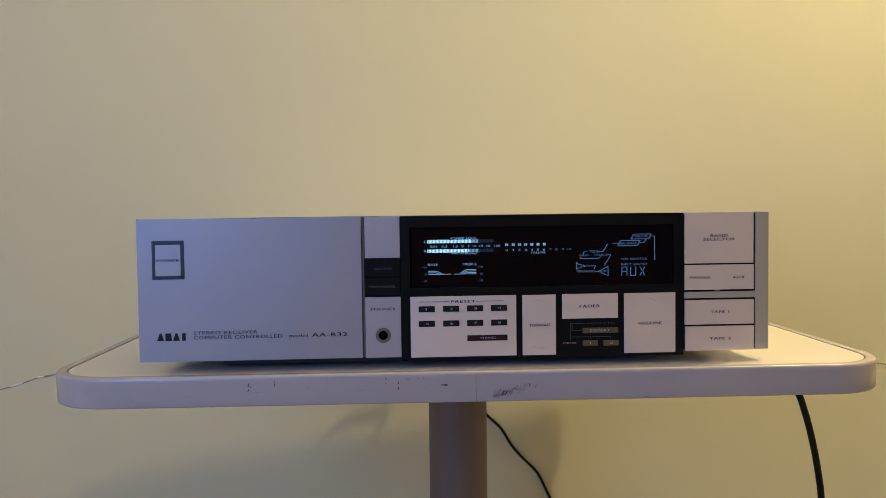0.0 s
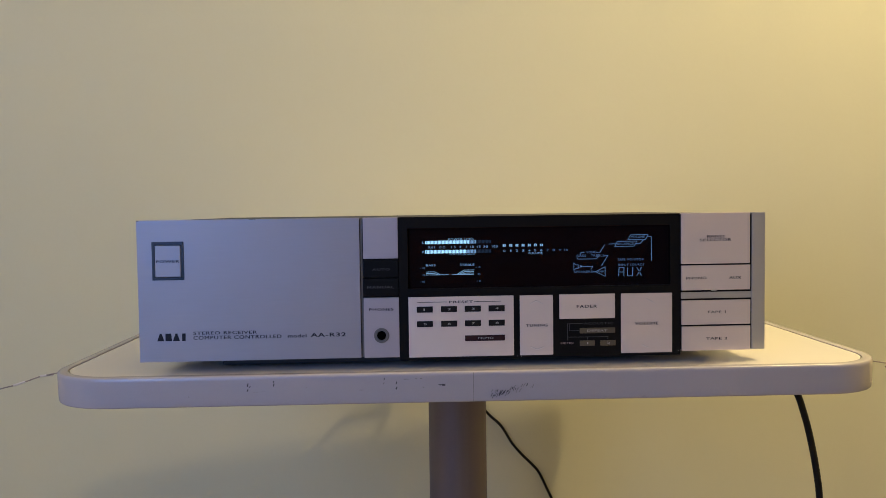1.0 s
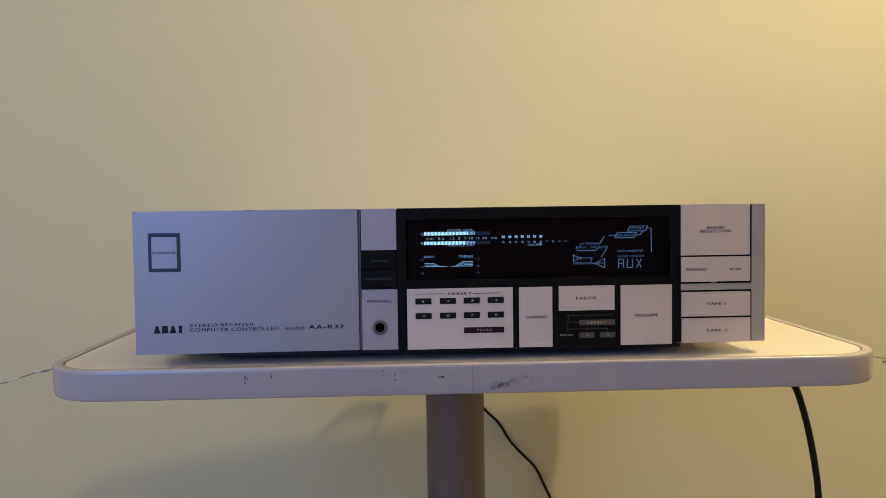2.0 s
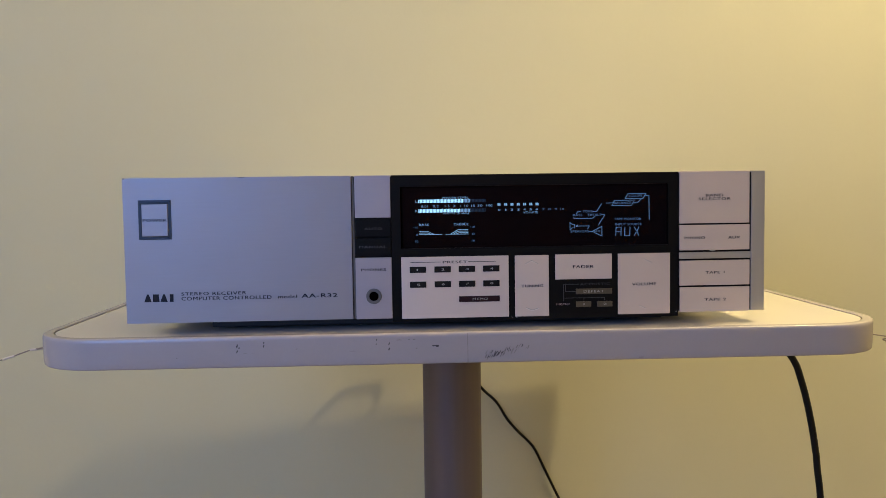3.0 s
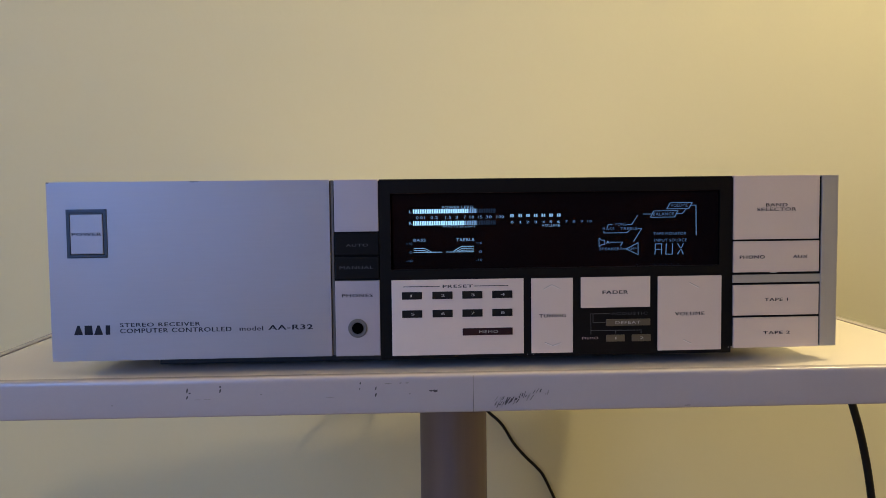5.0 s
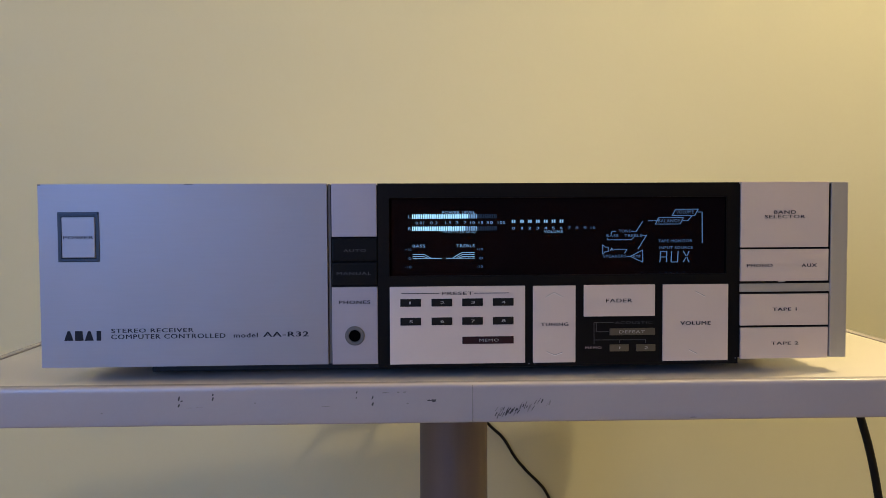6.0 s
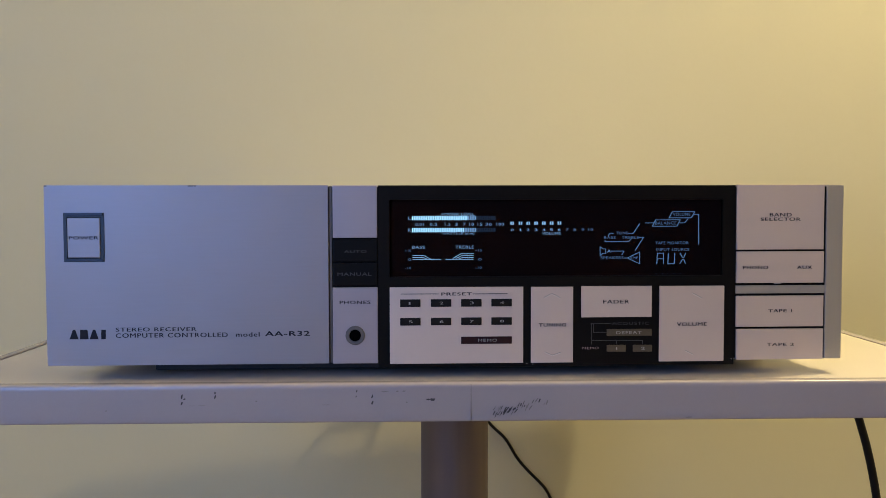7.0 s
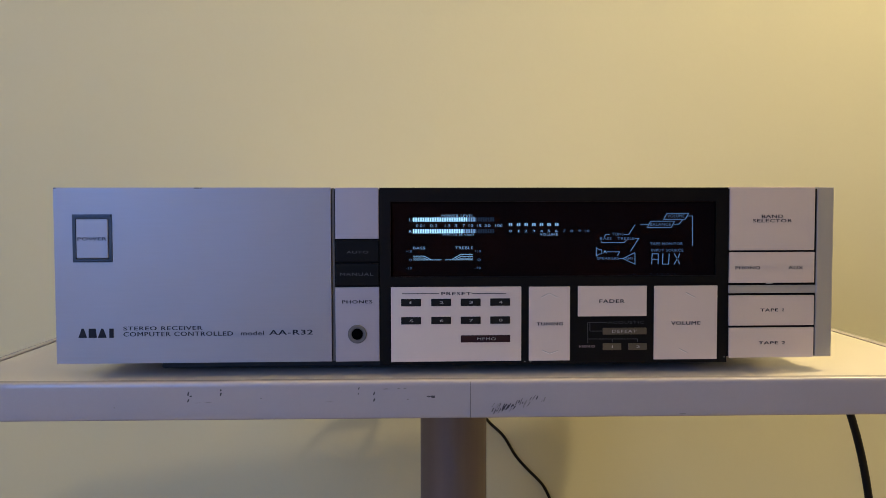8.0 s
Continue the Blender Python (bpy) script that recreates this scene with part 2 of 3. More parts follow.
structure("ceiling", block(-1.42, -2.07, 2.50, 2.42, 0.12, 2.60), CEILING, "plain white painted ceiling", "ceiling")


# ---- the table ----
LEFT, RIGHT, FRONT, BACK, RIM, DROP = -0.2865, 0.3055, -0.0188, 0.585, 0.0072, 0.002


def rounded(inset, radius, steps=14):
    """The table's outline, drawn in by inset, as (x, y) all round."""
    x0, x1, y0, y1 = LEFT + inset, RIGHT - inset, FRONT + inset, BACK - inset
    r = radius - inset
    out = []
    for cx, cy, start in ((x1 - r, y0 + r, -90), (x1 - r, y1 - r, 0), (x0 + r, y1 - r, 90), (x0 + r, y0 + r, 180)):
        for k in range(steps + 1):
            a = radians(start + 90 * k / steps)
            out.append((cx + r * math.cos(a), cy + r * math.sin(a)))
    return out


def swept(profile, radius):
    """Sweeps (inset, height) pairs, a closed section, round the table's outline."""
    bm = bmesh.new()
    rings = [[bm.verts.new((x, y, h)) for x, y in rounded(inset, radius)] for inset, h in profile]
    for lo, hi in zip(rings, rings[1:] + rings[:1]):
        n = len(lo)
        for k in range(n):
            bm.faces.new((lo[k], lo[(k + 1) % n], hi[(k + 1) % n], hi[k]))
    return bm


def filled(inset, radius, z0, z1):
    bm = bmesh.new()
    lo = [bm.verts.new((x, y, z0)) for x, y in rounded(inset, radius)]
    hi = [bm.verts.new((x, y, z1)) for x, y in rounded(inset, radius)]
    for k in range(len(lo)):
        n = (k + 1) % len(lo)
        bm.faces.new((lo[k], lo[n], hi[n], hi[k]))
    bm.faces.new(lo)
    bm.faces.new(hi)
    return bm


def bulge(z):
    """How far the edge band's front falls back at a height below the table top."""
    return 0.0000035 * max(0.0, -z * 1000 - 8) ** 2


def build_table():
    table = tagged(new("pedestal_table"), "square cream laminate pedestal table with rounded corners and scuffed edging", "table")
    table.location = (0, 0, DESK - DROP)
    part("tabletop", filled(RIM + 0.0009, 0.047, -0.019, 0.0), LAMINATE, table, "cream laminate surface")
    part("groove", filled(RIM - 0.001, 0.047, -0.018, -0.0009), GROOVE, table, "dark joint inside the edging")
    section = [(RIM, -0.0190), (RIM, 0.0002), (RIM - 0.0003, 0.0005), (RIM - 0.0008, 0.0006), (0.0018, 0.0006), (0.0011, 0.0005), (0.0005, 0.0001), (0.0002, -0.0006), (0.0, -0.0014),
               (0.0, -0.0028), (0.0, -0.0070), (0.0001, -0.0115), (0.0003, -0.0160), (0.0005, -0.0193), (0.0007, -0.0199), (0.0012, -0.0204), (0.0020, -0.0206), (RIM, -0.0205)]
    part("edging", swept(section, 0.047), EDGE, table, "off-white plastic edge band", smooth=True)
    part("seam", block(0.00928, FRONT - 0.00006, -0.0203, 0.00952, FRONT + 0.003, -0.0002), SEAM, table, "thin dark joint where the edge band meets")
    pole = turned([(0.0295, -DESK + DROP), (0.030, -DESK + 0.003), (0.030, -0.0220), (0.030, -0.0205)], 64)
    pole = part("pole", pole, STEEL, table, "satin grey steel column", smooth=True)
    pole.location = (0.0117, 0.281, 0)
    # rubbed-off marks on the front of the edge band
    front = FRONT - 0.00015
    random.seed(5)
    marks = [(-0.1437, -0.0079, 0.0009, 0.0027, 0.25), (-0.1438, -0.0115, 0.0009, 0.0024, 0.25), (-0.1423, -0.0091, 0.0015, 0.0009, 0.00), (-0.1261, -0.0059, 0.0009, 0.0012, 0.25),
             (-0.1262, -0.0083, 0.0009, 0.0024, 0.25), (-0.0514, -0.0054, 0.0009, 0.0015, 0.25), (-0.0517, -0.0084, 0.0006, 0.0012, 0.25), (-0.0432, -0.0082, 0.0009, 0.0024, 0.25),
             (-0.0432, -0.0118, 0.0009, 0.0024, 0.25), (-0.0366, -0.0058, 0.0041, 0.0006, 0.00), (-0.0298, -0.0056, 0.0021, 0.0007, 0.00), (-0.0263, -0.0056, 0.0021, 0.0007, 0.00),
             (-0.0111, -0.0102, 0.0032, 0.0015, 0.00), (-0.0135, -0.0101, 0.0024, 0.0009, 0.00), (-0.1835, -0.0151, 0.0012, 0.0006, 0.00), (-0.1045, -0.0105, 0.0012, 0.0006, 0.00),
             (-0.0675, -0.0127, 0.0048, 0.0003, 0.00), (-0.1382, -0.0127, 0.0035, 0.0002, 0.00), (-0.1330, -0.0126, 0.0041, 0.0002, 0.00),
             (-0.0248, -0.0116, 0.0012, 0.0006, 0.00), (0.1267, -0.0209, 0.0041, 0.0006, 0.00)]
    for x, z, w, h, lean in marks:
        z += DROP
        bm = bmesh.new()
        ring = []
        for k in range(9):
            a = 2 * math.pi * k / 9
            r = random.uniform(0.65, 1.15)
            px, pz = r * math.cos(a) * w / 2, r * math.sin(a) * h / 2
            ring.append((x + px + lean * pz, z + pz))
        lo = [bm.verts.new((px, front + bulge(pz), pz)) for px, pz in ring]
        hi = [bm.verts.new((px, front + bulge(pz) + 0.0004, pz)) for px, pz in ring]
        for k in range(9):
            bm.faces.new((lo[k], lo[(k + 1) % 9], hi[(k + 1) % 9], hi[k]))
        bm.faces.new(lo)
        part("scuff_mark", bm, SCUFF if h > 0.0007 else SCUFF_PALE, table)
    # a patch of hatched black rub marks to the right of the joint, densest at its lower end
    for count, x0, x1, z0, z1, least, most in ((14, 0.0212, 0.0318, -0.0194, -0.0172, 0.0008, 0.0030), (10, 0.0215, 0.0350, -0.0178, -0.0145, 0.0010, 0.0044), (8, 0.0325, 0.0420, -0.0160, -0.0128, 0.0010, 0.0044), (6, 0.0410, 0.0505, -0.0140, -0.0102, 0.0010, 0.0034)):
        for k in range(count):
            s = (k + random.random()) / count
            bm = bmesh.new()
            m = Matrix.Translation((x0 + (x1 - x0) * s, front + 0.0002 + bulge((z0 + z1) / 2), random.uniform(z0, z1) + 0.001 * s + DROP)) @ Matrix.Rotation(radians(random.uniform(18, 42)), 4, "Y")
            bmesh.ops.create_cube(bm, size=1, matrix=m @ Matrix.Diagonal((random.uniform(0.00012, 0.0006), 0.0006, random.uniform(least, most), 1)))
            part("scuff_mark", bm, SCUFF if random.random() < 0.70 else SCUFF_PALE, table)
    return table


table = build_table()


# ---- the stereo receiver ----
def across(s):
    """From the display drawing's ruler to metres from the receiver's middle."""
    return -0.240569 + 0.000292254 * s + 9.98145e-09 * s * s


def up(s):
    """From the display drawing's ruler to metres above the table."""
    return 0.204857 - 0.000308648 * s


def across_low(s):
    """The same for the key block below the display."""
    return -0.241578 + 0.000293583 * s + 9.99781e-09 * s * s


def up_low(s):
    return 0.205911 - 0.000310632 * s


def build_receiver():
    unit = tagged(new("stereo_receiver"), "silver and black stereo receiver with lit display on the table", "receiver")
    unit.matrix_world = pose(0, 0, DESK, 0, 0, 1.06)
    TOP, FOOT = 0.1042, 0.0063

    # case, feet and the black carrier behind the front
    part("case", block(-0.2150, 0.014, 0.0078, 0.2150, 0.295, 0.1035, 0.0012), DARK, unit, "black steel cover")
    part("bottom_pan", block(-0.167, 0.016, 0.0004, 0.152, 0.205, 0.0072, 0.0008), DARK, unit, "black bottom pan")
    part("bottom_plate", block(-0.192, 0.016, 0.0066, 0.190, 0.290, 0.0080, 0.0003), GREY, unit, "bare steel bottom plate")
    for x0, x1 in ((-0.2145, -0.1965), (0.1945, 0.2145)):
        part("cover_fold", block(x0, 0.016, 0.0068, x1, 0.290, 0.0080, 0.0003), GREY, unit, "folded lower edge of the cover")
    for x, y in ((-0.150, 0.040), (0.136, 0.040), (-0.150, 0.215), (0.136, 0.215)):
        foot = turned([(0.0092, -DROP), (0.0102, 0.0008 - DROP), (0.0104, 0.0085)], 32)
        foot = part("foot", foot, RUBBER, unit, "black rubber foot")
        foot.location = (x, y, 0)
    part("front_carrier", block(-0.2185, 0.0035, FOOT + 0.0008, 0.2185, 0.0150, TOP - 0.0008, 0.0004), BLACK, unit, "black carrier behind the front")

    # large silver panel with the power key
    panel = part("left_panel", framed((-0.2200, TOP, -0.06787, FOOT), (-0.20991, 0.08949, -0.18834, 0.06296), 0.0, 0.0036), SILVER, unit, "satin silver front panel")
    bezel = part("power_bezel", framed((-0.20991, 0.08949, -0.18834, 0.06296), (-0.20815, 0.08708, -0.19012, 0.06477), -0.0004, 0.0040, 0.0008), BEZEL, unit, "dark polished bezel")
    for rect in ((-0.20880, 0.08934, -0.18872, 0.08783), (-0.20837, 0.06432, -0.18913, 0.06326)):
        part("bezel_strip", plate(rect, -0.0007, 0.0010, 0.0002), CHROME, bezel, "polished steel strip")
    well = part("power_well", plate((-0.20991, 0.08949, -0.18834, 0.06296), 0.0024, 0.0042, 0), DARK, unit)
    key = part("power_key", plate((-0.20785, 0.08678, -0.19041, 0.06508), -0.0006, 0.0030, 0.0005), SILVER, unit, "silver power key")
    lettering("POWER", (-0.20697, 0.07684, -0.19130, 0.07504), -0.00075, INK, key)
    # maker's mark as four plain shapes
    for foot_l, foot_r, top_l, top_r, low, high in ((-0.20797, -0.20322, -0.20610, -0.20491, 0.02084, 0.02601), (-0.20233, -0.19787, -0.20224, -0.19838, 0.02081, 0.02598), (-0.19728, -0.19252, -0.19541, -0.19422, 0.02078, 0.02595), (-0.19103, -0.18865, -0.19095, -0.18856, 0.02074, 0.02592)):
        bm = bmesh.new()
        rim = [bm.verts.new((x, y, z)) for y in (-0.0002, 0.0002) for x, z in ((foot_l, low), (foot_r, low), (top_r, high), (top_l, high))]
        for k in range(4):
            bm.faces.new((rim[k], rim[(k + 1) % 4], rim[4 + (k + 1) % 4], rim[4 + k]))
        bm.faces.new(rim[:4])
        part("mark_shape", bm, INK, panel)
    lettering("STEREO RECEIVER", (-0.18320, 0.02697, -0.13979, 0.02483), -0.00015, INK, panel)
    lettering("COMPUTER CONTROLLED", (-0.18325, 0.02387, -0.12295, 0.02142), -0.00015, INK, panel)
    lettering("model", (-0.11841, 0.02393, -0.10570, 0.02147), -0.00015, INK, panel)
    lettering("AA-R32", (-0.10267, 0.02442, -0.07835, 0.02165), -0.00015, INK, panel, 0.01)

    # dents and rubbed spots on its upper edge, and light chips below the keys
    for x, w in ((-0.2192, 0.0016), (-0.1418, 0.0030), (-0.1395, 0.0012)):
        part("edge_dent", block(x - w / 2, -0.00012, TOP - 0.0007, x + w / 2, 0.0012, TOP + 0.00006, 0.0002), RING, panel, "small dark dent in the upper edge")
    for x, z in ((0.0417, 0.0050), (0.0450, 0.0048), (0.1572, 0.0066)):
        part("paint_chip", block(x - 0.0003, 0.0002, z - 0.0002, x + 0.0003, 0.0008, z + 0.0002, 0.0001), PRINT_PALE, unit, "light chip in the black plastic")

    # bright strip in the joint beside it
    part("joint_strip", plate((-0.06751, 0.10394, -0.06599, 0.00635), 0.0018, 0.0040, 0.0002), RING, unit, "grey metal strip in the joint")

    # narrow column: plain plate, two black keys, headphone plate
    part("upper_plate", plate((-0.06537, 0.10412, -0.04116, 0.07543), 0.0, 0.0036), PLATE, unit, "plain silver plate")
    k = part("auto_key", plate((-0.06547, 0.07466, -0.04091, 0.06225), 0.0006, 0.0036, 0.0006), BLACK, unit, "black key")
    lettering("AUTO", (-0.05923, 0.06884, -0.04702, 0.06700), 0.0004, PRINT, k)
    k = part("manual_key", plate((-0.06553, 0.06148, -0.04094, 0.04888), 0.0006, 0.0036, 0.0006), BLACK, unit, "black key")
    lettering("MANUAL", (-0.06294, 0.05657, -0.04431, 0.05442), 0.0004, PRINT, k)
    phones = part("phones_plate", plate((-0.06566, 0.04811, -0.04101, 0.00609), 0.0, 0.0036), PLATE, unit, "silver plate with headphone socket")
    lettering("PHONES", (-0.06179, 0.04087, -0.04496, 0.03902), -0.00015, INK, phones)
    socket = turned([(0.0051, -0.0005), (0.0053, 0.0006), (0.0049, 0.0009), (0.0034, 0.0009), (0.0031, 0.0004)], 40, "Y")
    socket = part("headphone_socket", socket, RING, phones, "steel socket ring", smooth=True)
    socket.location = (-0.05345, 0.0, 0.02173)
    # flat black disc in place of a hollow, its shade put into the colour
    hole = part("socket_shade", turned([(0.0031, 0.0), (0.0031, 0.00115)], 32, "Y"), HOLLOW_SHADE, phones, "black disc with the socket's shade painted in")
    hole.location = (-0.05345, 0.0, 0.02173)

    # black panel with the display
    part("black_panel", framed((-0.04064, 0.10411, 0.15853, 0.00350), (-0.03447, 0.09625, 0.15150, 0.05381), 0.0004, 0.0036, 0.0003), BLACK, unit, "black plastic display panel")
    disp = part("display", plate((-0.03478, 0.09655, 0.15182, 0.05350), 0.0030, 0.0045, 0), SCREEN, unit, "black display with blue-white lit signs")
    pane = part("display_pane", plate((-0.03432, 0.09609, 0.15134, 0.05397), 0.0008, 0.0016, 0), PANE, unit, "smoked clear pane")
    pane.visible_shadow = False
    Y = 0.0028
    lettering("POWER LEVEL", (-0.00562, 0.08894, 0.01255, 0.08740), Y, GLIMMER, disp)
    lettering("WATTS (8 ohm)", (-0.00531, 0.07817, 0.01258, 0.07663), Y, GLIMMER, disp)
    lettering("L", (-0.02404, 0.08692, -0.02251, 0.08523), Y, GLIMMER, disp)
    lettering("R", (-0.02405, 0.08033, -0.02252, 0.07864), Y, GLIMMER, disp)
    for top, bottom, lit, half in ((381, 388.5, 32, 37), (402.5, 410, 30, 37)):
        rows = ([], [], [])
        for j in range(48):
            x = 730.0 + 151.0 * j / 48
            rows[0 if j < lit else 1 if j < half else 2].append((x, top, x + 2.0, bottom))
        for group, mat in zip(rows, (LIT, GLIMMER, DOT)):
            bars([(across(l), up(t), across(r), up(b)) for l, t, r, b in group], Y, mat, disp, "level_segment")
    for word, l, r in (("0.01", 736, 751), ("0.2", 762, 775), ("1.5", 789, 799), ("3", 807, 812), ("7", 822, 826), ("10", 833, 841), ("15", 848, 856), ("30", 862, 873), ("100", 882, 895)):
        lettering(word, (across(l), up(393.5), across(r), up(398.5)), Y, GLIMMER, disp)
    bars([(across(x - 3.2 + d), up(391.5), across(x + d - 0.6), up(397)) for x in (910, 925, 939, 953, 967, 981, 995) for d in (0, 3.7)], Y, BRIGHT, disp, "level_segment")
    for word, x in zip(("0", "1", "2", "3", "4", "5", "6", "7", "8", "9", "10"), (910, 925, 938.5, 953, 967, 980.5, 994.5, 1009, 1022.5, 1037, 1051)):
        w = 1.2 if word == "1" else 4.0 if word == "10" else 2.6
        lettering(word, (across(x - w), up(404), across(x + w), up(408.5)), Y, GLIMMER if x < 1000 else FAINT, disp)
    lettering("VOLUME", (0.05043, 0.07817, 0.06072, 0.07677), Y, GLIMMER, disp)
    lettering("BASS", (-0.02175, 0.07080, -0.01500, 0.06926), Y, GLIMMER, disp)
    lettering("TREBLE", (0.00210, 0.07078, 0.01229, 0.06924), Y, GLIMMER, disp)
    for word, z in (("+10", 443), ("0", 459), ("-10", 474)):
        for l, r in ((717, 728), (844, 855)):
            l, r = (l + 6, r) if word == "0" and l < 800 else (l + 5, r) if word == "0" else (l, r)
            lettering(word, (across(l), up(z - 2.2), across(r), up(z + 2.2)), Y, FAINT, disp)
    bass = [[(-0.02160, 0.06542), (-0.01546, 0.06541), (-0.01176, 0.06340)], [(-0.02160, 0.06434), (-0.01576, 0.06433), (-0.01361, 0.06341)], [(-0.02161, 0.06327), (-0.00591, 0.06324)]]
    treble = [[(-0.00344, 0.06324), (0.01200, 0.06321)], [(0.00057, 0.06369), (0.00519, 0.06631), (0.01199, 0.06630)], [(0.00242, 0.06369), (0.00550, 0.06523), (0.01200, 0.06522)], [(0.00396, 0.06353), (0.00582, 0.06415), (0.01200, 0.06414)]]
    strokes(bass + treble, 0.00031, Y, BRIGHT, disp, "tone_curve")

    # signal-path drawing
    lettering("VOLUME", (0.12405, 0.08875, 0.13385, 0.08704), Y, FAINT, disp)
    lettering("BALANCE", (0.11401, 0.08392, 0.12601, 0.08221), Y, FAINT, disp)
    lettering("TONE", (0.09203, 0.07832, 0.09864, 0.07676), Y, FAINT, disp)
    lettering("BASS", (0.08515, 0.07583, 0.09174, 0.07428), Y, FAINT, disp)
    lettering("TREBLE", (0.09520, 0.07583, 0.10496, 0.07427), Y, FAINT, disp)
    lettering("A", (0.08711, 0.06837, 0.08899, 0.06666), Y, GLIMMER, disp)
    lettering("SPEAKERS", (0.08337, 0.06448, 0.09627, 0.06292), Y, FAINT, disp)
    lettering("AMP", (0.09973, 0.06431, 0.10446, 0.06290), Y, FAINT, disp)
    lettering("TAPE MONITOR", (0.11414, 0.07270, 0.13313, 0.07114), Y, FAINT, disp)
    lettering("INPUT SOURCE", (0.11482, 0.06896, 0.13350, 0.06739), Y, FAINT, disp)
    path = [[(0.12371, 0.08937), (0.13636, 0.08938), (0.13451, 0.08595), (0.12186, 0.08594), (0.12371, 0.08937)], [(0.13607, 0.08782), (0.13860, 0.08782), (0.13885, 0.07082)], [(0.11430, 0.08485), (0.12820, 0.08486), (0.12635, 0.08127), (0.11245, 0.08127), (0.11430, 0.08485)],
            [(0.12790, 0.08314), (0.13075, 0.08315), (0.13262, 0.08548)], [(0.10833, 0.08314), (0.11306, 0.08314)], [(0.08765, 0.07583), (0.08827, 0.07739), (0.09047, 0.07739)], [(0.09895, 0.07738), (0.10178, 0.07738), (0.10519, 0.08267)],
            [(0.08579, 0.07366), (0.08580, 0.07273), (0.09900, 0.07272), (0.10025, 0.07396)], [(0.10527, 0.07505), (0.10748, 0.07505), (0.10284, 0.06773)], [(0.08931, 0.06744), (0.09654, 0.06743), (0.09530, 0.06525)],
            [(0.08300, 0.06993), (0.08305, 0.06496), (0.08461, 0.06620), (0.08618, 0.06620), (0.08615, 0.06869), (0.08458, 0.06869), (0.08300, 0.06993)], [(0.09658, 0.06353), (0.09847, 0.06353)], [(0.09847, 0.06353), (0.10537, 0.06695), (0.10544, 0.06024), (0.09847, 0.06353)]]
    strokes(path, 0.00032, Y, SIGNAL, disp, "signal_path")
    sign = [[(0.11520, 0.06335), (0.11548, 0.06616), (0.11895, 0.06615), (0.11887, 0.06022)], [(0.11536, 0.06304), (0.11508, 0.06023)], [(0.11583, 0.06304), (0.11836, 0.06303)], [(0.12164, 0.06615), (0.12140, 0.06021), (0.12505, 0.06021), (0.12528, 0.06614)],
            [(0.12829, 0.06614), (0.12975, 0.06364)], [(0.13146, 0.06614), (0.13039, 0.06364)], [(0.12977, 0.06270), (0.12821, 0.06020)], [(0.13040, 0.06270), (0.13139, 0.06019)]]
    strokes(sign, 0.00036, Y, SIGNAL, disp, "source_sign")
    bars([(0.10456, 0.05478, 0.10519, 0.05431), (0.11467, 0.05476, 0.11530, 0.05429), (0.11815, 0.05475, 0.11879, 0.05428), (0.12100, 0.05474, 0.12164, 0.05427), (0.12449, 0.05473, 0.12512, 0.05426), (0.12829, 0.05472, 0.12893, 0.05425)], Y, DOT, disp, "sign_dot")

    # preset block
    block_ = part("preset_plate", plate((-0.03440, 0.04808, 0.03949, 0.00566), -0.0005, 0.0010), BUTTON, unit, "silver plate with eight dark keys")
    lettering("PRESET", (-0.00589, 0.04514, 0.01081, 0.04344), -0.00065, INK, block_)
    bars([(-0.02808, 0.04456, -0.00744, 0.04425), (0.01143, 0.04442, 0.03068, 0.04411)], -0.0006, INK, block_, "print_line")
    number = 1
    for top in (529.5, 562.5):
        for left in (708, 763, 817, 871):
            l, t, r, b = left, top, left + 36.5, top + 13.5
            key = part("preset_key", plate((across_low(l), up_low(t), across_low(r), up_low(b)), -0.0009, 0.0, 0.0002), KEY, block_, "small dark key")
            lettering(str(number), (across_low(left + 15.5), up_low(top + 4.0), across_low(left + 15.5 + (3 if number == 1 else 7)), up_low(top + 9.5)), -0.00105, PRINT_PALE, block_)
            number += 1
    key = part("memo_key", plate((0.00497, 0.02052, 0.03313, 0.01646), -0.0009, 0.0, 0.0002), MAROON, block_, "dark maroon key")
    lettering("MEMO", (0.01429, 0.01942, 0.02487, 0.01755), -0.00105, PRINT_PALE, block_)

    # tuning, fader and volume keys
    k = part("tuning_key", plate((0.04387, 0.04791, 0.06736, 0.00557), -0.0005, 0.0010), BUTTON, unit, "silver rocker key")
    lettering("TUNING", (0.04824, 0.02764, 0.06328, 0.02576), -0.00065, INK, k)
    chevron([(0.05096, 0.04201), (0.05533, 0.04433), (0.06004, 0.04197)], k)
    chevron([(0.05147, 0.01171), (0.05587, 0.00980), (0.06025, 0.01134)], k)
    k = part("fader_key", plate((0.07197, 0.04810, 0.11153, 0.03074), -0.0005, 0.0010), BUTTON, unit, "silver key")
    lettering("FADER", (0.08423, 0.04044, 0.09873, 0.03841), -0.00065, INK, k)
    k = part("volume_key", plate((0.11596, 0.04797, 0.15258, 0.00560), -0.0005, 0.0010), BUTTON, unit, "silver rocker key")
    lettering("VOLUME", (0.12581, 0.02753, 0.14268, 0.02548), -0.00065, INK, k)
    chevron([(0.13415, 0.04420), (0.13960, 0.04135)], k)
    chevron([(0.13078, 0.01179), (0.13528, 0.00954)], k)

    # acoustic keys on the black ground
    lettering("ACOUSTIC", (0.08939, 0.02803, 0.11025, 0.02615), 0.0002, PRINT_DIM, unit)
